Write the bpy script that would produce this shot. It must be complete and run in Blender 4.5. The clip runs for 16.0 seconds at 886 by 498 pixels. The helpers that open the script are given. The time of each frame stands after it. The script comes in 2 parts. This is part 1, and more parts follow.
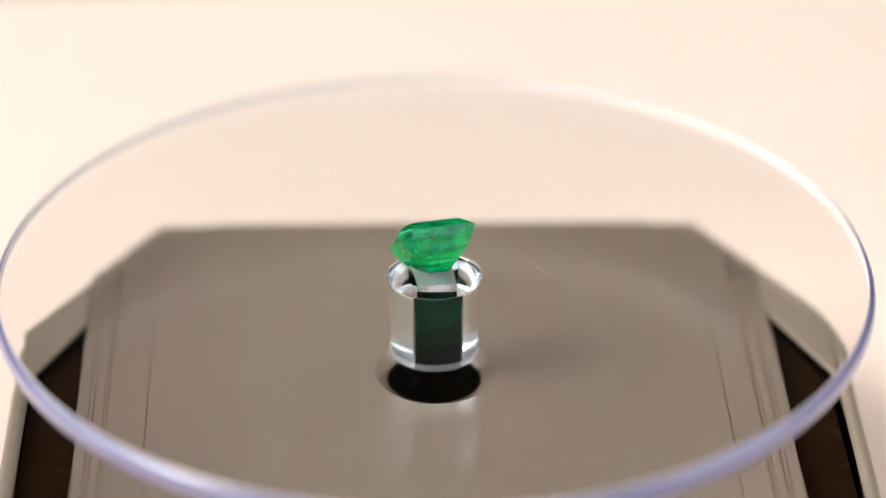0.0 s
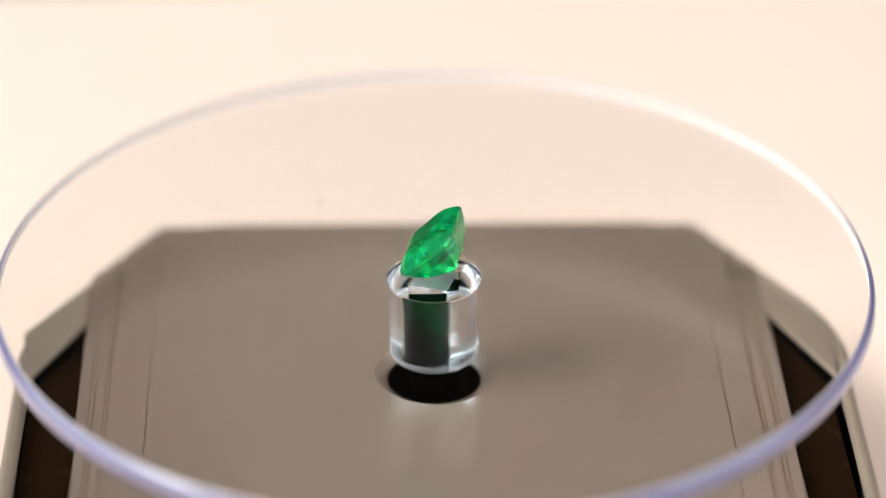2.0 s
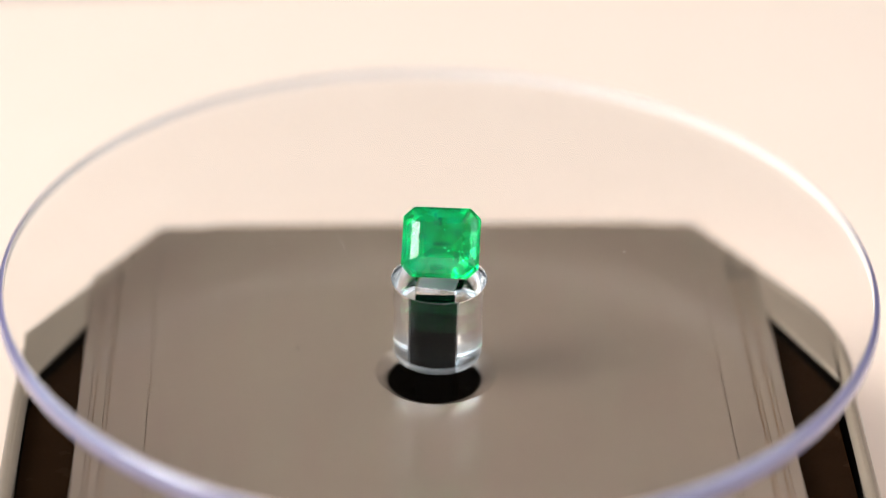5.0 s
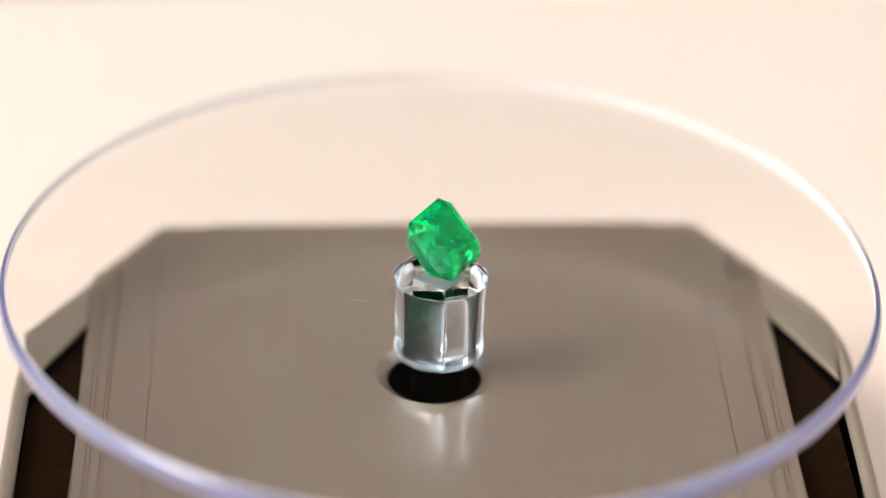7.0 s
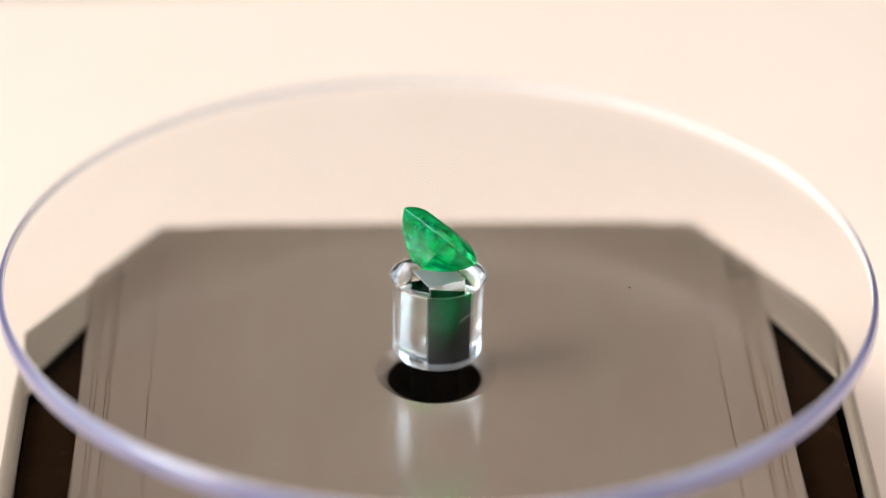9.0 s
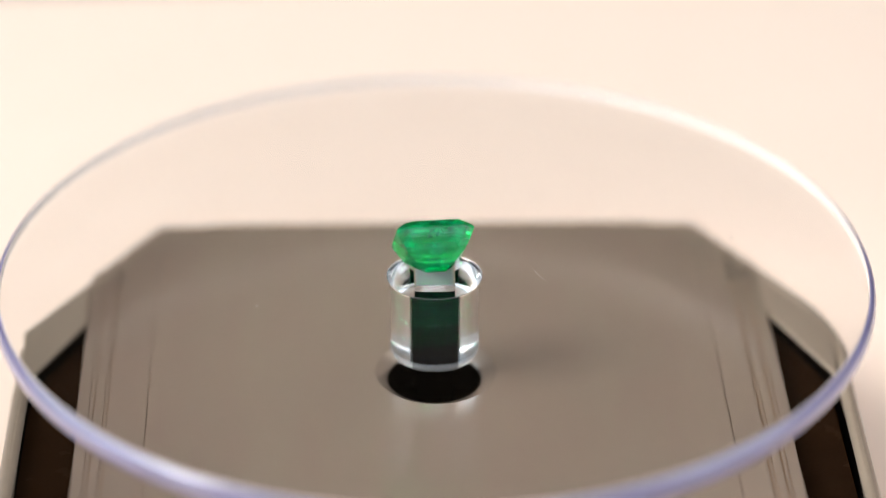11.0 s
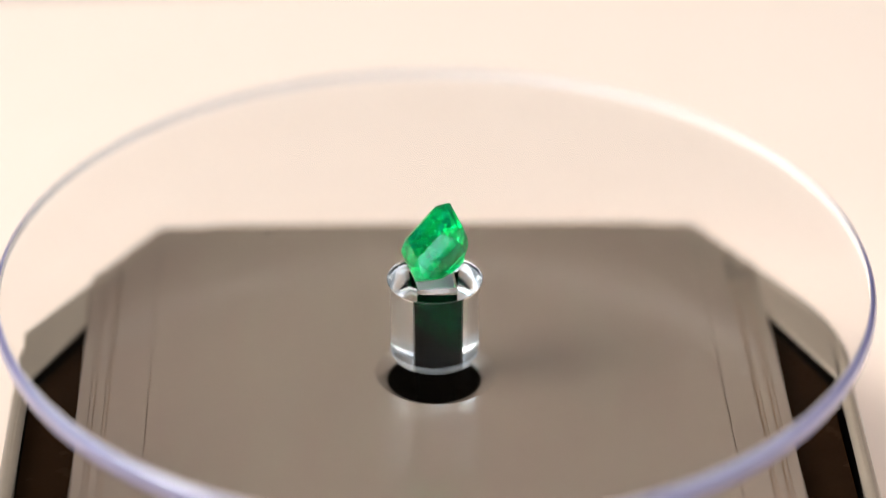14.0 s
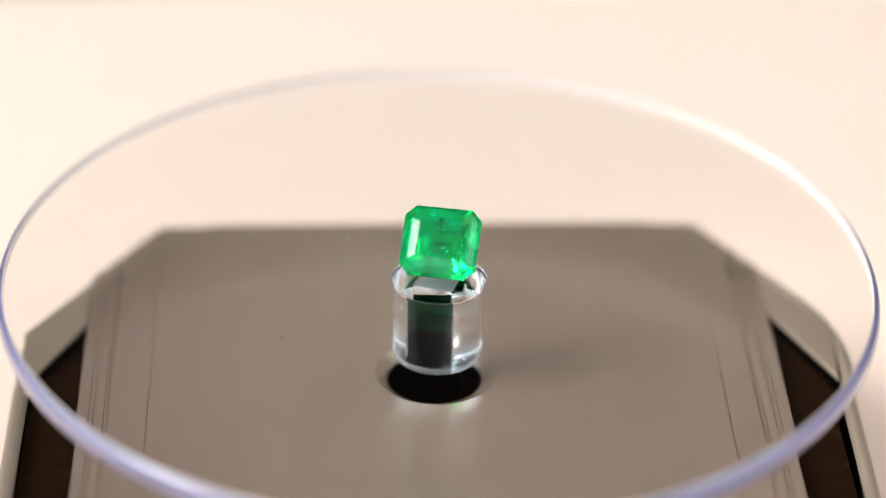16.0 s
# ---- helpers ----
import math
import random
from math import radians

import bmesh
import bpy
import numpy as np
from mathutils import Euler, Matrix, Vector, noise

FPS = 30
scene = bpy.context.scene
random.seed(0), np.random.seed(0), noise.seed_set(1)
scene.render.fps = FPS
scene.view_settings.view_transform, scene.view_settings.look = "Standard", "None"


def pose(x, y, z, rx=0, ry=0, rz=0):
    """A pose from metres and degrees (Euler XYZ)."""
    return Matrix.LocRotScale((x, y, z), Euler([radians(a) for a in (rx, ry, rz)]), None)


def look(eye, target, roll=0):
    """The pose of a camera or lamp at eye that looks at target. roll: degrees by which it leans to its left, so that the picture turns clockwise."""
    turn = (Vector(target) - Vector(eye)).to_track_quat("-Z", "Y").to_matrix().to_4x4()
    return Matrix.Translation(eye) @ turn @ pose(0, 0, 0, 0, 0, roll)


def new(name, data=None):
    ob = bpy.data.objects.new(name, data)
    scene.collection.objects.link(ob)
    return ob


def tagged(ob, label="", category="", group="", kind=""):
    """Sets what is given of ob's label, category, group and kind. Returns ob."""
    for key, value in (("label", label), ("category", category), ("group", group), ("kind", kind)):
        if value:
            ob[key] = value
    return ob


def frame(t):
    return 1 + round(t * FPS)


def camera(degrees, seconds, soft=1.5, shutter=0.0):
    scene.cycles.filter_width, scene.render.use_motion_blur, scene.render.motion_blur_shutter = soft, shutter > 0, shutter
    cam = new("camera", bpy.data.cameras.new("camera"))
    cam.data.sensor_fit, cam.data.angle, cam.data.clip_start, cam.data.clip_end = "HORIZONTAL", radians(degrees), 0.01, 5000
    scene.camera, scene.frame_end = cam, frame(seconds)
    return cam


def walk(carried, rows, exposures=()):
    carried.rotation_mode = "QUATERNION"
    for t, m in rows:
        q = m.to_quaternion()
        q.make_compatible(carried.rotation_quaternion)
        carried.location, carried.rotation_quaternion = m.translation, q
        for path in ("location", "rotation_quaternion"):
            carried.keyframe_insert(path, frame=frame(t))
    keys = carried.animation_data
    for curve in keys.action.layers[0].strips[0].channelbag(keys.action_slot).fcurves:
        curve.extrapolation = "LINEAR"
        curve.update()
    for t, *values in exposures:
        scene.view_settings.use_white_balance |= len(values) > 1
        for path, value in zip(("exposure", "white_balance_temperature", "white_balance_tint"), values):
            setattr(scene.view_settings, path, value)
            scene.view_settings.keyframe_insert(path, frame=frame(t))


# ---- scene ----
cam = camera(16.0, 16.0, soft=1.2)
MM = 0.001
EYE = Vector((0.0, -0.34784, 0.20279))
AIM = Vector((0.00071, -0.00110, 0.00336))
cam_pose = look(EYE, AIM, 0.686)
walk(cam, [(0.0, cam_pose), (16.0, cam_pose)])
cam.data.dof.use_dof = True
cam.data.dof.focus_distance = 0.400
cam.data.dof.aperture_fstop = 6.2

# ---- levels (metres, disc top at z = 0) ----
TURN = 11.22            # seconds for one turn of the disc
PLATE_Z = -0.0175       # top of the base plate
TABLE_Z = -0.0379       # table under the base
FLOOR_Z = -0.7879
CEIL_Z = 1.70


# ---- world and lights ----
def make_world():
    w = bpy.data.worlds.new("room_air")
    w.use_nodes = True
    bg = w.node_tree.nodes["Background"]
    bg.inputs[0].default_value = (1.0, 0.9, 0.8, 1)
    bg.inputs[1].default_value = 0.15
    scene.world = w


def area(name, eye, target, sx, sy, watts, colour):
    d = bpy.data.lights.new(name, "AREA")
    d.shape, d.size, d.size_y, d.energy, d.color = "RECTANGLE", sx, sy, watts, colour
    ob = new(name, d)
    ob.matrix_world = look(eye, target)
    return ob


make_world()
# key lamp direction follows the gem's flash; the far lamp is added overhead fill
LAMP_AT, FAR_FILL_AT = (-0.664, -0.168, 0.664), (0.9, 0.3, 1.66)
area("key_lamp", LAMP_AT, (0, 0, 0), 0.362, 0.362, 7.2, (1.0, 0.975, 0.935))
area("far_fill", FAR_FILL_AT, (0.9, 0.3, 0), 1.6, 1.6, 10, (1.0, 0.97, 0.93))
# added cool fill from behind the camera, no source known there
area("window_light", (0.2, -1.82, 0.80), (0.2, 0, 0.80), 1.96, 1.26, 17, (0.74, 0.84, 1.0))
for side, y, run, watts, tint in ((-1, 0.0, 2.56, 36, (0.55, 0.79, 1.0)), (1, -0.43, 1.72, 15, (0.76, 0.87, 1.0))):
    area("side_window_light", (side * 2.22, y, 1.20), (0, y, 1.20), run, 0.82, watts, tint)
scene.view_settings.exposure = 0.0


# ---- materials ----
def material(name):
    m = bpy.data.materials.new(name)
    m.use_nodes = True
    nt = m.node_tree
    return m, nt, nt.nodes["Principled BSDF"], nt.nodes["Material Output"]


def node(nt, kind, **inputs):
    n = nt.nodes.new(kind)
    for k, v in inputs.items():
        n.inputs[k.replace("_", " ")].default_value = v
    return n


def noise_of(nt, scale, detail=4.0, stretch=(1, 1, 1)):
    tc = nt.nodes.new("ShaderNodeTexCoord")
    mp = nt.nodes.new("ShaderNodeMapping")
    mp.inputs["Scale"].default_value = stretch
    nt.links.new(tc.outputs["Object"], mp.inputs["Vector"])
    n = node(nt, "ShaderNodeTexNoise", Scale=scale, Detail=detail)
    nt.links.new(mp.outputs["Vector"], n.inputs["Vector"])
    return n


def ramp(nt, src, stops):
    r = nt.nodes.new("ShaderNodeValToRGB")
    els = r.color_ramp.elements
    while len(els) < len(stops):
        els.new(0.5)
    for e, (p, c) in zip(els, stops):
        e.position = p
        e.color = (*c, 1) if len(c) == 3 else c
    nt.links.new(src, r.inputs["Fac"])
    return r


def bump(nt, src, bsdf, strength, distance):
    b = node(nt, "ShaderNodeBump", Strength=strength, Distance=distance)
    nt.links.new(src, b.inputs["Height"])
    nt.links.new(b.outputs["Normal"], bsdf.inputs["Normal"])


def surface(name, c0, c1, scale, rough=0.5, metallic=0.0, bump_by=0.1, bump_d=0.0001, stretch=(1, 1, 1), rough_var=0.08, spec=0.5):
    m, nt, b, out = material(name)
    n = noise_of(nt, scale, 5.0, stretch)
    fine = noise_of(nt, scale * 11, 3.0, stretch)
    mix = node(nt, "ShaderNodeMix")
    mix.data_type = "FLOAT"
    mix.inputs[0].default_value = 0.35
    nt.links.new(n.outputs["Fac"], mix.inputs[2])
    nt.links.new(fine.outputs["Fac"], mix.inputs[3])
    r = ramp(nt, mix.outputs[0], [(0.3, c0), (0.7, c1)])
    nt.links.new(r.outputs["Color"], b.inputs["Base Color"])
    rr = node(nt, "ShaderNodeMapRange")
    rr.inputs["To Min"].default_value, rr.inputs["To Max"].default_value = rough - rough_var, rough + rough_var
    nt.links.new(n.outputs["Fac"], rr.inputs["Value"])
    nt.links.new(rr.outputs["Result"], b.inputs["Roughness"])
    b.inputs["Metallic"].default_value = metallic
    b.inputs["Specular IOR Level"].default_value = spec
    bump(nt, fine.outputs["Fac"], b, bump_by, bump_d)
    return m


def acrylic():
    m, nt, b, out = material("clear_acrylic")
    b.inputs["Base Color"].default_value = (1.0, 1.0, 0.995, 1)
    b.inputs["Specular Tint"].default_value = (0.2, 0.2, 0.22, 1)
    b.inputs["Roughness"].default_value = 0.0
    b.inputs["IOR"].default_value = 1.49
    b.inputs["Transmission Weight"].default_value = 1.0
    return m


def frosted(name, rough, clear):
    m, nt, b, out = material(name)
    b.inputs["Base Color"].default_value = (0.86, 0.9, 0.92, 1)
    b.inputs["Roughness"].default_value = rough
    b.inputs["IOR"].default_value = 1.49
    b.inputs["Transmission Weight"].default_value = clear
    return m


def frosted_edge():
    m, nt, b, out = material("window_tinted_edge")
    # bluish window light on the clear edge, put into the base colour
    n = noise_of(nt, 120, 3.0)
    r = ramp(nt, n.outputs["Fac"], [(0.3, (0.27, 0.245, 0.40)), (0.7, (0.32, 0.29, 0.46))])
    nt.links.new(r.outputs["Color"], b.inputs["Base Color"])
    b.inputs["Roughness"].default_value = 0.32
    b.inputs["Coat Weight"].default_value = 1.0
    b.inputs["Coat Roughness"].default_value = 0.06
    b.inputs["Coat IOR"].default_value = 1.9
    b.inputs["IOR"].default_value = 1.49
    b.inputs["Transmission Weight"].default_value = 0.6
    return m


def emerald():
    m, nt, b, out = material("emerald_crystal")
    cloud = noise_of(nt, 330, 3.0)
    veil = noise_of(nt, 480, 2.5, (1, 1, 2.2))
    # painted facet refractions: a mosaic with sharp borders, warped by the cloud
    tc = nt.nodes.new("ShaderNodeTexCoord")
    warp = nt.nodes.new("ShaderNodeVectorMath")
    warp.operation = "MULTIPLY_ADD"
    warp.inputs[1].default_value = (0.0012, 0.0012, 0.0012)
    nt.links.new(cloud.outputs["Color"], warp.inputs[0])
    nt.links.new(tc.outputs["Object"], warp.inputs[2])
    cells = node(nt, "ShaderNodeTexVoronoi", Scale=720.0)
    nt.links.new(warp.outputs[0], cells.inputs["Vector"])
    split = nt.nodes.new("ShaderNodeSeparateColor")
    nt.links.new(cells.outputs["Color"], split.inputs[0])
    blend = node(nt, "ShaderNodeMix")
    blend.data_type = "FLOAT"
    blend.inputs[0].default_value = 0.14
    nt.links.new(cloud.outputs["Fac"], blend.inputs[2])
    nt.links.new(split.outputs[0], blend.inputs[3])
    r = ramp(nt, blend.outputs[0], [(0.28, (0.0, 0.17, 0.07)), (0.41, (0.0, 0.66, 0.13)), (0.54, (0.0, 0.90, 0.15)), (0.72, (0.0, 0.98, 0.17))])
    nt.links.new(r.outputs["Color"], b.inputs["Base Color"])
    b.inputs["Roughness"].default_value = 0.08
    b.inputs["IOR"].default_value = 1.577
    b.inputs["Specular Tint"].default_value = (0.66, 0.76, 0.80, 1)
    b.inputs["Transmission Weight"].default_value = 1.0
    # milky growth veils inside the stone
    body = nt.nodes.new("ShaderNodeBsdfPrincipled")
    rb = ramp(nt, veil.outputs["Fac"], [(0.35, (0.0, 0.38, 0.13)), (0.55, (0.0, 0.62, 0.23)), (0.72, (0.0, 0.82, 0.34))])
    nt.links.new(rb.outputs["Color"], body.inputs["Base Color"])
    body.inputs["Roughness"].default_value = 0.04
    body.inputs["IOR"].default_value = 1.577
    body.inputs["Specular Tint"].default_value = (0.66, 0.76, 0.80, 1)
    amount = ramp(nt, veil.outputs["Fac"], [(0.38, (0.10, 0.10, 0.10)), (0.68, (0.27, 0.27, 0.27))])
    mix = nt.nodes.new("ShaderNodeMixShader")
    nt.links.new(amount.outputs["Color"], mix.inputs[0])
    nt.links.new(b.outputs[0], mix.inputs[1])
    nt.links.new(body.outputs[0], mix.inputs[2])
    nt.links.new(mix.outputs[0], out.inputs["Surface"])
    # scratches and polish waves
    wave = node(nt, "ShaderNodeBump", Strength=0.25, Distance=0.00005)
    nt.links.new(veil.outputs["Fac"], wave.inputs["Height"])
    nt.links.new(wave.outputs["Normal"], b.inputs["Normal"])
    return m


def solid(name, colour, rough, metallic=0.0, spec=0.5):
    m, nt, b, out = material(name)
    b.inputs["Base Color"].default_value = (*colour, 1)
    b.inputs["Roughness"].default_value = rough
    b.inputs["Metallic"].default_value = metallic
    b.inputs["Specular IOR Level"].default_value = spec
    return m


ACRYLIC = acrylic()
EMERALD = emerald()
SILVER = surface("silver_paint", (0.214, 0.148, 0.113), (0.230, 0.177, 0.128), 40, 0.30, 0.3, 0.04, 0.00002, (1, 0.2, 1), 0.03)
lacquer = SILVER.node_tree.nodes["Principled BSDF"]
lacquer.inputs["Coat Weight"].default_value = 1.0
lacquer.inputs["Coat Roughness"].default_value = 0.18
lacquer.inputs["Coat IOR"].default_value = 1.9
FRAME = surface("silver_plastic", (0.245, 0.186, 0.136), (0.29, 0.222, 0.164), 80, 0.42, 0.4, 0.08, 0.00003)
RIM = frosted_edge()
# brightness of the table behind the clear rim, painted on as an opaque tone
EDGE = surface("table_toned_edge", (0.70, 0.60, 0.53), (0.74, 0.64, 0.57), 100, 0.6, 0.0, 0.02, 0.00002)
FROST = frosted("frosted_acrylic", 0.2, 0.85)
SHAFT = solid("shaft_black", (0.0004, 0.0004, 0.0004), 0.9, 0.0, 0.0)
COPPER = surface("copper_groove", (0.17, 0.105, 0.06), (0.22, 0.135, 0.08), 150, 0.4, 0.5, 0.05, 0.00002)
CAP = surface("shaft_cap_grey", (0.17, 0.17, 0.18), (0.23, 0.23, 0.24), 500, 0.4, 0.3, 0.05, 0.00002)
# the hub well's plastic, and shade painted on the recess walls
BLACK = surface("black_plastic_and_shade", (0.0006, 0.0005, 0.0005), (0.0015, 0.0012, 0.001), 300, 0.5, 0.0, 0.05, 0.00002, spec=0.02)
# black cell; the brown is its reflection, mixed into the base colour
CELL = surface("solar_cell_brown_reflection", (0.010, 0.0045, 0.002), (0.014, 0.0065, 0.003), 200, 0.25, 0.0, 0.02, 0.00001, spec=0.03)
CREAM = surface("cream_tabletop", (0.90, 0.695, 0.562), (0.94, 0.735, 0.599), 9, 0.6, 0.0, 0.05, 0.0001)
WALL = surface("brown_wall_paint", (0.045, 0.028, 0.016), (0.060, 0.038, 0.022), 3, 0.85, 0.0, 0.1, 0.001, spec=0.1)
PALE = surface("pale_wall_paint", (0.55, 0.60, 0.66), (0.60, 0.65, 0.70), 3, 0.85, 0.0, 0.1, 0.001)
CEILING = surface("ceiling_paint", (0.72, 0.68, 0.62), (0.78, 0.74, 0.68), 3, 0.85, 0.0, 0.1, 0.001)
FLOOR = surface("floor_wood", (0.16, 0.10, 0.06), (0.26, 0.17, 0.10), 6, 0.5, 0.0, 0.1, 0.001, (1, 8, 1))
for dark, ior in ((BLACK, 1.08), (CELL, 1.25), (SHAFT, 1.0)):
    dark.node_tree.nodes["Principled BSDF"].inputs["IOR"].default_value = ior
DUST = solid("dust_dark", (0.02, 0.015, 0.01), 0.9)
LINT = solid("dust_light", (0.42, 0.38, 0.35), 0.9)
INCLUSION = solid("gem_inclusion", (0.75, 0.9, 0.8), 0.2)
DARK_INCLUSION = solid("gem_dark_crystal", (0.002, 0.02, 0.01), 0.4)


# ---- mesh helpers ----
def mesh_of(name, bm, mat, smooth_angle=None):
    me = bpy.data.meshes.new(name)
    bmesh.ops.recalc_face_normals(bm, faces=bm.faces[:])
    if smooth_angle is not None:
        for f in bm.faces:
            f.smooth = True
        for e in bm.edges:
            level = any(abs(f.normal.z) > 0.98 for f in e.link_faces)
            if level or (len(e.link_faces) == 2 and e.calc_face_angle(0) > radians(smooth_angle)):
                e.smooth = False
    bm.to_mesh(me)
    bm.free()
    me.materials.append(mat)
    return me


def part(name, bm, mat, parent, label="", smooth_angle=None):
    ob = new(name, mesh_of(name, bm, mat, smooth_angle))
    ob.parent = parent
    if label:
        ob["label"] = label
    return ob


def thing(name, label, category, group="", kind=""):
    return tagged(new(name), label, category, group, kind)


def ring_verts(bm, pts):
    return [bm.verts.new(p) for p in pts]


def bridge(bm, a, b):
    n = len(a)
    for i in range(n):
        bm.faces.new((a[i], a[(i + 1) % n], b[(i + 1) % n], b[i]))


def circle(r, z, n=128, phase=0.0):
    return [(r * math.cos(2 * math.pi * i / n + phase), r * math.sin(2 * math.pi * i / n + phase), z) for i in range(n)]


def square_ring(hx, hy, z, n=128, blunt=1.0):
    """n points along a rectangle, the ones of a circle pushed out to its sides, corners included."""
    pts = []
    q = n // 4
    corners = [(hx, -hy), (hx, hy), (-hx, hy), (-hx, -hy)]
    for k in range(4):
        (ax, ay), (bx, by) = corners[k], corners[(k + 1) % 4]
        for i in range(q):
            u = i / q
            cut = blunt if i == 0 else 1.0
            pts.append(((ax + (bx - ax) * u) * cut, (ay + (by - ay) * u) * cut, z))
    return pts


def lathe(bm, profile, n=128, phase=0.0, close_top=True, close_bottom=True):
    rings = [ring_verts(bm, circle(r, z, n, phase)) for r, z in profile]
    for a, b in zip(rings, rings[1:]):
        bridge(bm, a, b)
    if close_top:
        bm.faces.new(rings[0])
    if close_bottom:
        bm.faces.new(rings[-1])
    return rings


def prism(outline, z0, z1, bevel=0.0, segments=2):
    bm = bmesh.new()
    lo = [bm.verts.new((x, y, z0)) for x, y in outline]
    hi = [bm.verts.new((x, y, z1)) for x, y in outline]
    bridge(bm, lo, hi)
    bm.faces.new(lo)
    top = bm.faces.new(hi)
    if bevel:
        bmesh.ops.recalc_face_normals(bm, faces=bm.faces[:])
        bmesh.ops.bevel(bm, geom=list(top.edges), offset=bevel, segments=segments, profile=0.5, affect="EDGES")
    return bm


def box(x0, x1, y0, y1, z0, z1, bevel=0.0):
    return prism([(x0, y0), (x1, y0), (x1, y1), (x0, y1)], z0, z1, bevel)


# ---- room ----
def build_room():
    x0, x1, y0, y1 = -2.2, 2.2, -1.8, 2.0
    th = 0.12

    def slab(name, label, mat, *b):
        ob = new(name, mesh_of(name, box(*b), mat))
        return tagged(ob, label, name.split("_")[0], kind="structure")

    slab("floor", "brown wooden floor under the table", FLOOR, x0 - th, x1 + th, y0 - th, y1 + th, FLOOR_Z - 0.1, FLOOR_Z)
    slab("ceiling", "plain off-white painted ceiling", CEILING, x0 - th, x1 + th, y0 - th, y1 + th, CEIL_Z, CEIL_Z + 0.1)
    slab("wall_north", "plain dark brown painted wall", WALL, x0, x1, y1, y1 + th, FLOOR_Z, CEIL_Z)

    def pierced(name, along_x, face, lo, hi, u0, u1, w0, w1):
        """A wall with one opening added for a lamp, from lo to hi along its run, and the frame that lines the opening.
        """
        bm = bmesh.new()

        def add(a, b, c, d, t0, t1):
            g = box(a, b, t0, t1, c, d) if along_x else box(t0, t1, a, b, c, d)
            me = bpy.data.meshes.new("piece")
            g.to_mesh(me)
            g.free()
            bm.from_mesh(me)
            bpy.data.meshes.remove(me)

        t0, t1 = sorted((face, face + th * (1 if face > 0 else -1)))
        for a, b, c, d in ((lo, u0, FLOOR_Z, CEIL_Z), (u1, hi, FLOOR_Z, CEIL_Z), (u0, u1, FLOOR_Z, w0), (u0, u1, w1, CEIL_Z)):
            add(a, b, c, d, t0, t1)
        tagged(new(name, mesh_of(name, bm, PALE)), "pale blue-grey painted wall with an opening added for a lamp", "wall", kind="structure")
        bm = bmesh.new()
        f = 0.02
        for a, b, c, d in ((u0, u0 + f, w0, w1), (u1 - f, u1, w0, w1), (u0 + f, u1 - f, w0, w0 + f), (u0 + f, u1 - f, w1 - f, w1)):
            add(a, b, c, d, t0 + 0.003, t1 - 0.003)
        return bm

    # openings and frames are unseen, added round the side and south lamps
    for i, args in enumerate((("wall_west", False, x0, y0 - th, y1 + th, -1.3, 1.3, 0.77, 1.63),
                              ("wall_east", False, x1, y0 - th, y1 + th, -1.3, 0.45, 0.77, 1.63),
                              ("wall_south", True, y0, x0, x1, -0.8, 1.2, 0.15, 1.45))):
        bm = pierced(*args)
        name = "window_%d" % (i + 1)
        tagged(new(name, mesh_of(name, bm, CEILING)), "unseen white frame added round a lamp's opening", "window", kind="structure")
    # unseen panels and cords added behind the key and fill lamps
    for at, aim, size in ((LAMP_AT, (0, 0, 0), 0.2), (FAR_FILL_AT, (0.9, 0.3, 0), 0.83)):
        light = thing("added_light_panel", "unseen flat square white panel added behind a lamp", "lamp")
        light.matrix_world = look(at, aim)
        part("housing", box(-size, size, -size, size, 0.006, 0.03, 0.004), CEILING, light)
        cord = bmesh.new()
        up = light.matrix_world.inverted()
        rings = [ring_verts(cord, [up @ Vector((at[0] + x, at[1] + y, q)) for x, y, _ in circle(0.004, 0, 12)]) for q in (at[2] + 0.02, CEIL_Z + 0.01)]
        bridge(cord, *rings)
        part("cord", cord, CEILING, light, "unseen white cord added to the panel")
    # the tabletop stands a little askew; its far edge lies close behind the turntable
    skew = pose(-0.08, 0.1655, 0, 0, 0, 5.0)
    bm = box(-0.70, 0.80, -1.0, 0.0, TABLE_Z - 0.03, TABLE_Z, 0.004)
    top = new("tabletop", mesh_of("tabletop", bm, CREAM))
    top.matrix_world = skew
    tagged(top, "plain cream-white matt tabletop in warm light", "table", kind="structure")
    for x in (-0.62, 0.72):
        for y in (-0.93, -0.07):
            part("leg", box(x - 0.03, x + 0.03, y - 0.03, y + 0.03, FLOOR_Z, TABLE_Z - 0.03), CREAM, top)


# ---- the turntable's base ----
YAW = 2.2


def rounded(outline, r, n=5):
    out = []
    m = len(outline)
    for i, p in enumerate(outline):
        a, b = Vector(outline[i - 1]), Vector(outline[(i + 1) % m])
        p = Vector(p)
        pa, pb = p + (a - p).normalized() * r, p + (b - p).normalized() * r
        for k in range(n + 1):
            u = k / n
            out.append(tuple((1 - u) ** 2 * pa + 2 * u * (1 - u) * p + u * u * pb))
    return out


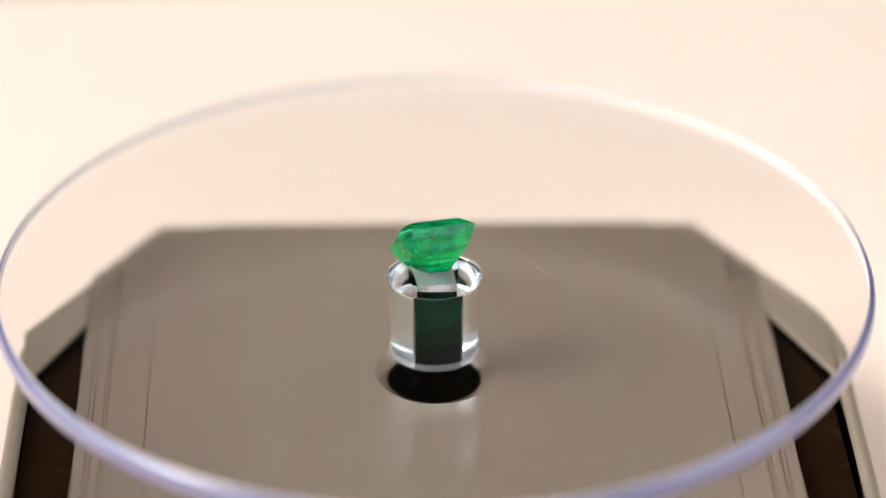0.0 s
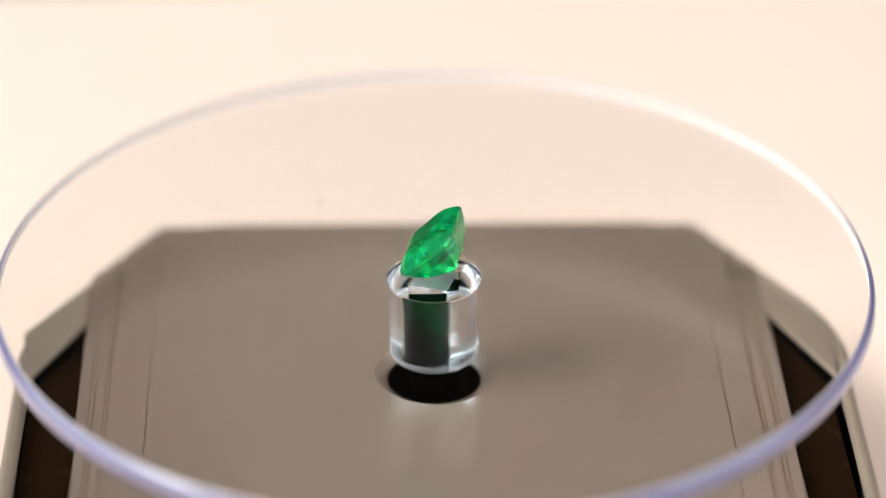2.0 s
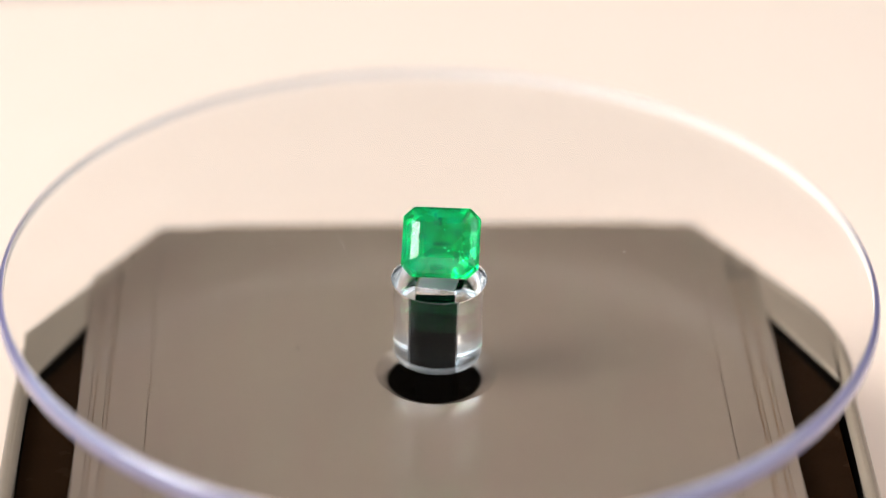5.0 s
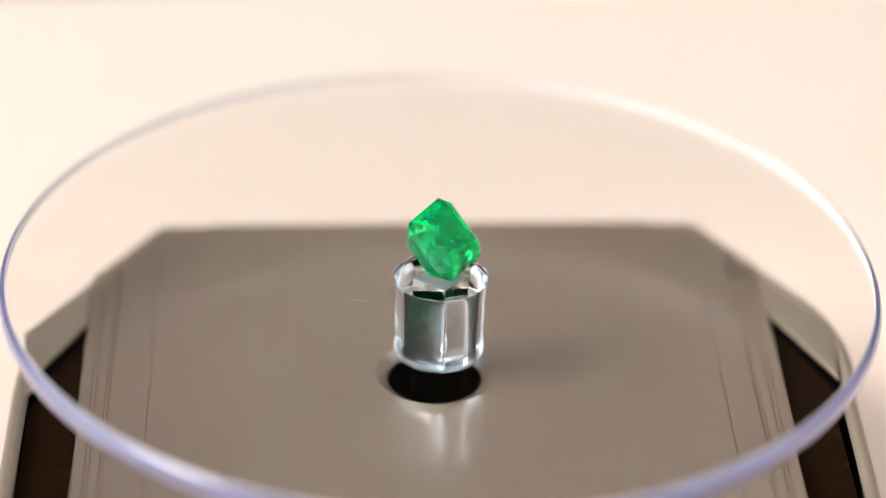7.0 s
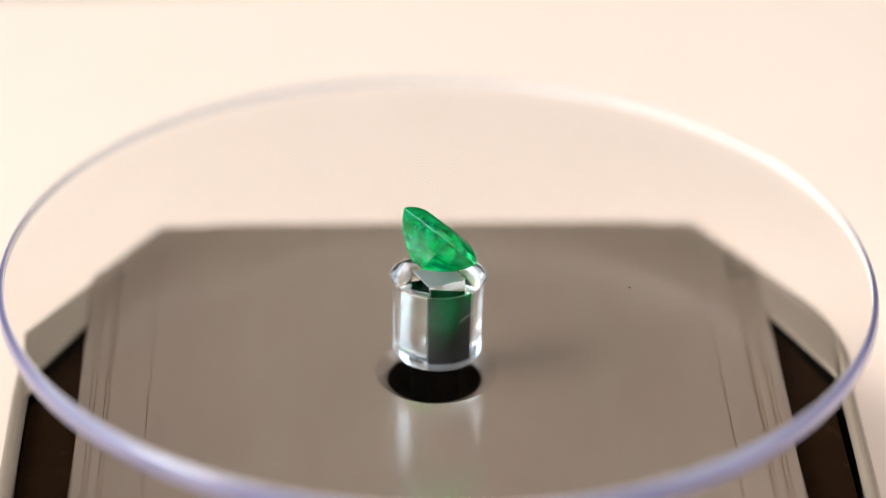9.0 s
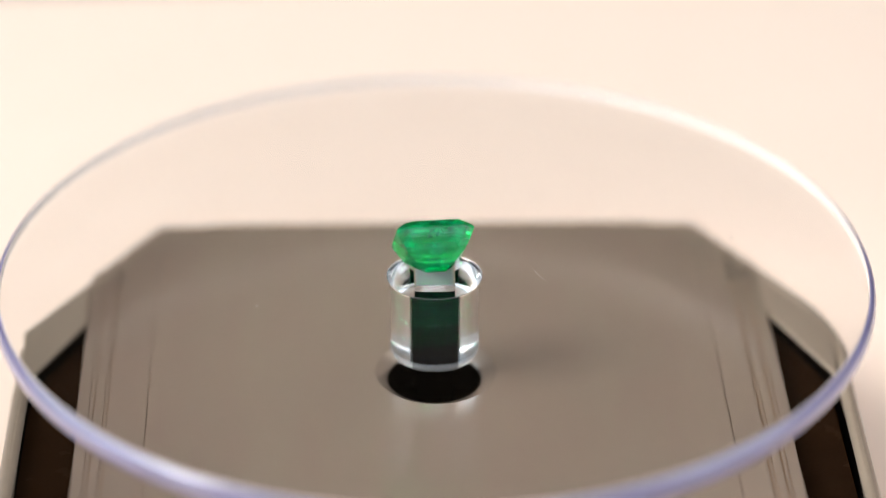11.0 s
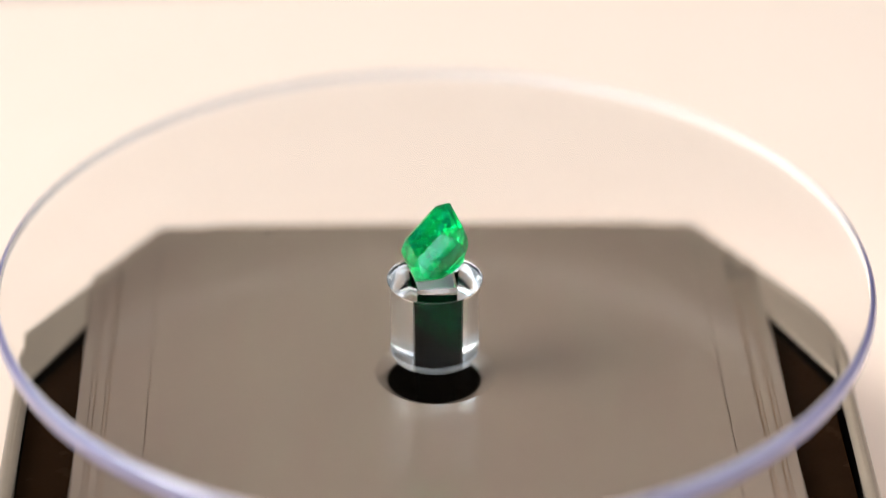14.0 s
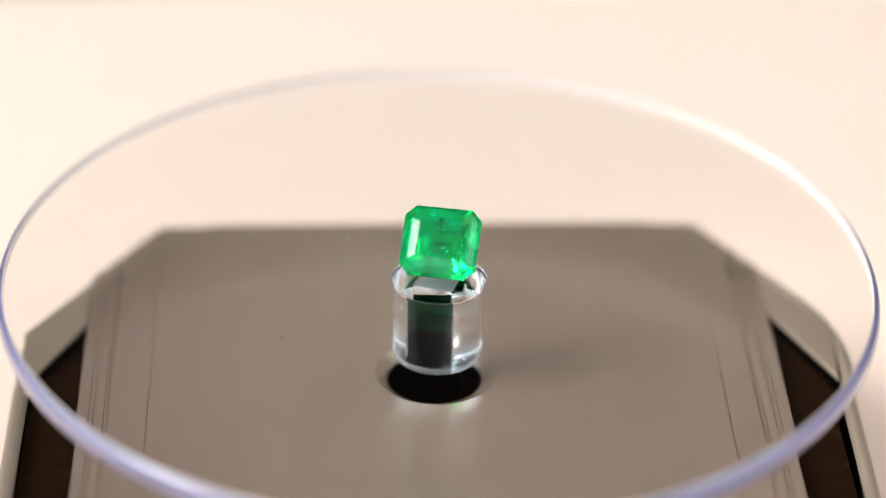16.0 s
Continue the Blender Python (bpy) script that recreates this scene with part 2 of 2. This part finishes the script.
def build_base():
    base = thing("display_turntable", "silver solar display turntable with clear rotating disc", "turntable")
    base.matrix_world = pose(0, 0, 0, 0, 0, YAW)
    z = PLATE_Z
    # a long octagon: the rear corners are cut off, the front reaches on towards the viewer
    sharp = [(54.1, -51), (54.9, 11.6), (37.4, 40.0), (-36.4, 40.0), (-54.9, 11.0), (-55.3, -51), (-36.4, -80), (37.4, -80)]
    outer = rounded([(x * MM, y * MM) for x, y in sharp], 9 * MM, 9)
    mid = Vector((0, -20 * MM))

    def grown(by):
        return [tuple(mid + (Vector(q) - mid) * (1 + by)) for q in outer]

    bm = bmesh.new()
    r = [ring_verts(bm, [(x, y, zz) for x, y in o]) for o, zz in (
        (grown(0.020), TABLE_Z), (grown(0.012), z - 5 * MM), (grown(0.007), z - 2.4 * MM), (grown(0.001), z - 1.1 * MM), (grown(-0.008), z - 0.3 * MM),
        (grown(-0.016), z + 0.03 * MM), (grown(-0.024), z + 0.01 * MM), (grown(-0.032), z - 0.25 * MM), (grown(-0.037), z - 0.8 * MM), (grown(-0.038), z - 6 * MM))]
    for a, b in zip(r, r[1:]):
        bridge(bm, a, b)
    bm.faces.new(r[0])
    bm.faces.new(r[-1])
    bm.faces.ensure_lookup_table()
    for f in bm.faces[:]:
        c = f.calc_center_median()
        if -7 * MM < c.z - z < -2.9 * MM and max(abs(q.co.z - z) for q in f.verts) < 6.5 * MM and min(abs(q.co.z - z) for q in f.verts) < 1.0 * MM:
            # inner wall of the housing: its shade is painted black
            f.material_index = 1
    housing = part("housing", bm, FRAME, base, "silver plastic housing with rounded edges", 50)
    housing.data.materials.append(BLACK)
    OFF = {-1: 0.0, 1: -1.0}    # the strips and the cell sit closer in on one side
    for s in (-1, 1):
        pts = [(s * (x + OFF[s]) * MM, y * MM) for x, y in [(45.0, -60), (53.0, -50), (53.0, 1.5), (45.0, 18.0)]]
        part("solar_cell", prism(pts[::s], z - 5.9 * MM, z - 2.4 * MM), CELL, base, "glossy black solar cell strip")
    # corner panels beside the cut corners, flush with the housing's rim
    for s in (-1, 1):
        for tri in ([(46.1, 13.0 if s < 0 else 14.6), (53.4, -2.4), (54.2, 10.6), (46.1, 23.8)], [(46.1, -53), (46.1, -63), (53.6, -50.5), (52.6, -39)]):
            pts = [(s * (x + OFF[s]) * MM, y * MM) for x, y in tri]
            part("corner_panel", prism(pts, z - 0.7 * MM, z - 0.02 * MM, 0.25 * MM), FRAME, base)
            mid_tri = sum((Vector(q) for q in pts), Vector((0, 0))) / 4
            under = [tuple(mid_tri + (Vector(q) - mid_tri) * 0.99) for q in pts]
            # shade under the corner panel, put in as a black wall
            part("shaded_recess_wall", prism(under, z - 5.9 * MM, z - 0.72 * MM), BLACK, base, "wall of the solar cell recess, its shade coloured in black")
    # side strips beside fine grooves
    for s in (-1, 1):
        gap = 0.06 if s < 0 else 0.13
        for a, b, h in ((37.16, 42.15 - gap, 0.0), (42.15 + gap, 42.64 - gap / 2, -0.12), (42.64 + gap / 2, 43.93 - gap, -0.02), (43.93 + gap, 44.52 - gap / 2, -0.10), (44.52 + gap / 2, 46.05, -0.03)):
            if a > 40:
                a, b = a + OFF[s] * 1.0, b + OFF[s]
            elif OFF[s]:
                b += OFF[s]
            rear = 38.7 - (a - 37.16) * 1.56
            x0, x1 = sorted((s * a * MM, s * b * MM))
            rear2 = rear - (b - a) * 1.58
            ya, yb = (rear2, rear) if s < 0 else (rear, rear2)
            pts = [(x0, (-40 - ya) * MM), (x1, (-40 - yb) * MM), (x1, yb * MM), (x0, ya * MM)]
            part("side_strip", prism(pts, z - 5.9 * MM, z + h * MM, 0.04 * MM), SILVER, base)
        # the ledge that shows in the grooves
        x0, x1 = sorted((s * 37.09 * MM, s * (45.9 + OFF[s]) * MM))
        part("ledge", box(x0, x1, -60 * MM, 23 * MM, z - 5.8 * MM, z - 0.16 * MM), COPPER, base, "coppery ledge in the grooves")
    # main plate with the countersunk hole
    bm = bmesh.new()
    hx, hy = 37.08 * MM, 38.5 * MM

    def rect(inset, zz):
        return [(x, y if y > 0 else y * 2.0, q) for x, y, q in square_ring(hx - inset, hy - inset, zz)]

    top_o = ring_verts(bm, rect(0.06 * MM, z))
    mid_o = ring_verts(bm, rect(0, z - 0.06 * MM))
    low_o = ring_verts(bm, rect(0, z - 5.9 * MM))
    ph = -math.pi / 4
    rings = [ring_verts(bm, [(x + off * MM, y, q) for x, y, q in circle(rr * MM, zz, 128, ph)]) for rr, zz, off in (
        (7.9, z, 0.0), (7.6, z - 0.12 * MM, -0.05), (6.32, z - 0.85 * MM, -0.22), (6.17, z - 1.0 * MM, -0.22), (6.12, z - 5.9 * MM, -0.22))]
    bridge(bm, low_o, mid_o)
    bridge(bm, mid_o, top_o)
    bridge(bm, top_o, rings[0])
    for a, b in zip(rings, rings[1:]):
        bridge(bm, a, b)
    part("main_plate", bm, SILVER, base, "satin silver plate with countersunk centre hole", 30)
    bm = bmesh.new()
    lathe(bm, [(6.08 * MM, z - 5.85 * MM), (6.08 * MM, z - 1.1 * MM), (5.8 * MM, z - 1.07 * MM), (5.7 * MM, z - 5.5 * MM)], 96)
    bmesh.ops.translate(bm, verts=bm.verts[:], vec=(-0.22 * MM, 0, 0))
    part("hub_well", bm, BLACK, base, "black plastic hub well", 35)
    return base


# ---- the clear disc with its moulded stem ----
HOLE = 2.6
SQUARE_AT = 6.75        # time at which a corner of the socket points at the camera
TILT_AT = 6.80          # time at which the disc leans to +x
LEAN = 1.0
PIVOT = 29.0 * MM


def disc_pose(t):
    turn = 360.0 * (t - TILT_AT) / TURN
    piv = Matrix.Translation((0, 0, -PIVOT))
    return piv @ pose(0, 0, 0, 0, 0, turn) @ pose(0, 0, 0, 0, LEAN, 0) @ piv.inverted()


def build_disc(base):
    bm = bmesh.new()
    n = 192
    rim = [(55.20, 0.0), (55.27, -0.03), (55.30, -0.1), (55.30, -3.12), (55.25, -3.21), (55.15, -3.25)]
    stem = [(6.15, -3.25), (6.05, -3.4), (5.94, -3.8), (5.84, -4.8), (5.76, -7.2), (5.73, -13.25), (5.75, -13.6), (5.68, -14.0), (5.45, -14.38), (5.0, -14.5)]
    prof = [(r * MM, z * MM) for r, z in rim + stem]
    ph = -math.pi / 4
    rings = lathe(bm, prof, n, ph, True, False)
    s0 = ring_verts(bm, square_ring(HOLE * MM, HOLE * MM, -14.5 * MM, n, 0.962))
    s1 = ring_verts(bm, square_ring(HOLE * MM, HOLE * MM, -3.35 * MM, n, 0.962))
    bridge(bm, rings[-1], s0)
    bridge(bm, s0, s1)
    bm.faces.new(s1)
    for f in bm.faces:
        c = f.calc_center_median()
        if len(f.verts) == 4 and c.z < -13.3 * MM and math.hypot(c.x, c.y) > 5.0 * MM:
            f.material_index = 1
        elif len(f.verts) == 4 and math.hypot(c.x, c.y) > 55.26 * MM:
            f.material_index = 2
    # a corner of the socket faces the viewer at SQUARE_AT
    spin = Matrix.Rotation(radians(-90.0 - 45.0 - 360.0 * (SQUARE_AT - TILT_AT) / TURN), 3, "Z")
    bmesh.ops.rotate(bm, verts=bm.verts[:], cent=(0, 0, 0), matrix=spin)
    disc = part("disc", bm, ACRYLIC, base, "clear acrylic disc and stem", 25)
    disc.data.materials.append(FROST)
    disc.data.materials.append(EDGE)
    disc.visible_shadow = False
    bm = box(-2.35 * MM, 2.35 * MM, -2.35 * MM, 2.35 * MM, -23.0 * MM, -3.85 * MM, 0.15 * MM)
    bmesh.ops.rotate(bm, verts=bm.verts[:], cent=(0, 0, 0), matrix=spin)
    part("drive_shaft", bm, SHAFT, disc, "black square drive shaft")
    bm = box(-2.38 * MM, 2.38 * MM, -2.38 * MM, 2.38 * MM, -3.8 * MM, -3.43 * MM, 0.1 * MM)
    bmesh.ops.rotate(bm, verts=bm.verts[:], cent=(0, 0, 0), matrix=spin)
    part("shaft_cap", bm, CAP, disc, "pale grey cap on the drive shaft")
    # added thin band, a hair's breadth off the edge; its lavender is painted window light
    bm = bmesh.new()
    band = [(55.34, -0.28)] + [(55.31 + 0.9 * math.cos(q), -1.70 + 1.46 * math.sin(q)) for q in (1.45 - 0.18 * i for i in range(17))] + [(55.34, -3.12)]
    rings = lathe(bm, [(r * MM, z * MM) for r, z in band], n, ph, False, False)
    bridge(bm, rings[-1], rings[0])
    part("edge_band", bm, RIM, disc, "frosted disc edge, bluish window light coloured in as lavender", 40).visible_shadow = False
    for x, y, z, r, mat in ((5.43, -23.9, -2.8, 0.22, DUST), (53.2, -4.3, 0.06, 0.15, DUST), (-22.06, -32.4, 0.06, 0.15, DUST),
                            (8.39, 22.9, 0.05, 0.13, LINT), (-4.61, 44.5, 0.06, 0.16, LINT)):
        bm = bmesh.new()
        bmesh.ops.create_icosphere(bm, subdivisions=1, radius=r * MM)
        for v in bm.verts:
            v.co = Vector((v.co.x * random.uniform(0.8, 1.5), v.co.y * random.uniform(0.7, 1.2), v.co.z * 0.6)) + Vector((x, y, z)) * MM
        part("dust_speck", bm, mat, disc, "dark dust speck" if mat == DUST else "pale dust speck")
    # one fine hair of lint
    bm = bmesh.new()
    rings = []
    for k in range(9):
        u = k / 8
        c = Vector((-11.1 - 1.6 * (u - 0.5) * 2, -7.9 + 0.5 * (u - 0.5) * 2 + 0.25 * math.sin(3 * u), 0.07)) * MM
        w = 0.018 * MM * (0.5 + math.sin(math.pi * u))
        rings.append([bm.verts.new(c + Vector((0.3 * math.cos(a), math.cos(a), math.sin(a))) * w) for a in (0, 2.09, 4.19)])
    for a, b in zip(rings, rings[1:]):
        bridge(bm, a, b)
    part("lint_hair", bm, LINT, disc, "pale hair of lint")
    return disc


# ---- the emerald ----
GEM_AZ, GEM_UP, GEM_SPIN = -37.27, 43.86, 1.44
GEM_AT = (0.34, -0.04, 4.10)
GA, GB, GC = 4.95, 4.58, 1.34


def gem_local():
    az, be, sp = radians(GEM_AZ), radians(GEM_UP), radians(GEM_SPIN)
    n = Vector((math.cos(be) * math.cos(az), math.cos(be) * math.sin(az), math.sin(be)))
    h = Vector((-math.sin(az), math.cos(az), 0))
    v = n.cross(h)
    ex = h * math.cos(sp) + v * math.sin(sp)
    ey = -h * math.sin(sp) + v * math.cos(sp)
    m = Matrix((ex, ey, n)).transposed().to_4x4()
    m.translation = Vector(GEM_AT) * MM
    return m


def step_ring(bm, a, b, c, z):
    pts = [(a, -b + c), (a, b - c), (a - c, b), (-a + c, b), (-a, b - c), (-a, -b + c), (-a + c, -b), (a - c, -b)]
    return ring_verts(bm, [(x * MM, y * MM, z * MM) for x, y in pts])


def build_gem():
    bm = bmesh.new()
    rows = [(2.70, 2.30, 0.14, 1.55), (3.75, 3.36, 0.70, 1.16), (4.52, 4.15, 1.08, 0.60), (GA, GB, GC, 0.10), (GA, GB, GC, -0.10),
            (4.48, 4.10, 1.20, -1.10), (3.64, 3.16, 0.95, -2.50), (2.35, 1.75, 0.55, -3.75), (1.25, 0.22, 0.10, -4.66)]
    rings = [step_ring(bm, *r) for r in rows]
    for a, b in zip(rings, rings[1:]):
        bridge(bm, a, b)
    bm.faces.new(rings[0])
    bm.faces.new(rings[-1])
    gem = new("emerald_gemstone", mesh_of("emerald_gemstone", bm, EMERALD))
    # pale feathers and crystals locked in the stone
    bm = bmesh.new()
    for k in range(17):
        c = Vector((random.uniform(-3.4, 3.4), random.uniform(-3.0, 3.0), random.uniform(-2.0, 0.7))) * MM
        q = Euler([random.uniform(0, 6.3) for _ in range(3)]).to_matrix()
        size = random.uniform(0.05, 0.24) * MM
        ring = [bm.verts.new(c + q @ Vector((math.cos(a) * size * random.uniform(0.5, 1.6), math.sin(a) * size * random.uniform(0.3, 0.9), 0))) for a in (0.2, 1.4, 2.6, 3.7, 5.1)]
        tip, foot = bm.verts.new(c + q @ Vector((0, 0, 0.06 * MM))), bm.verts.new(c + q @ Vector((0, 0, -0.06 * MM)))
        for i in range(5):
            bm.faces.new((ring[i], ring[(i + 1) % 5], tip))
            bm.faces.new((ring[(i + 1) % 5], ring[i], foot))
    part("inclusions", bm, INCLUSION, gem, "pale feather inclusions inside the stone")
    # a dark crystal cluster near one girdle edge
    bm = bmesh.new()
    for k in range(8):
        c = Vector((random.uniform(-0.9, 0.9), random.uniform(2.2, 3.3), random.uniform(-0.7, 0.3))) * MM
        made = bmesh.ops.create_icosphere(bm, subdivisions=1, radius=random.uniform(0.18, 0.42) * MM)["verts"]
        q = Euler([random.uniform(0, 6.3) for _ in range(3)]).to_matrix()
        for v in made:
            v.co = c + q @ Vector((v.co.x * 1.3, v.co.y * random.uniform(0.6, 1.0), v.co.z * 0.35))
    part("dark_inclusion", bm, DARK_INCLUSION, gem, "dark green crystal cluster inside the stone")
    tagged(gem, "vivid green step-cut emerald lying tilted on the disc", "gemstone")
    return gem


room = build_room()
turntable = build_base()
turntable_disc = build_disc(turntable)
gemstone = build_gem()


def motions():
    times = [0.25 * i for i in range(65)]
    to_base = turntable.matrix_world.inverted()
    walk(turntable_disc, [(t, to_base @ disc_pose(t)) for t in times])
    local = gem_local()
    walk(gemstone, [(t, disc_pose(t) @ local) for t in times])


motions()
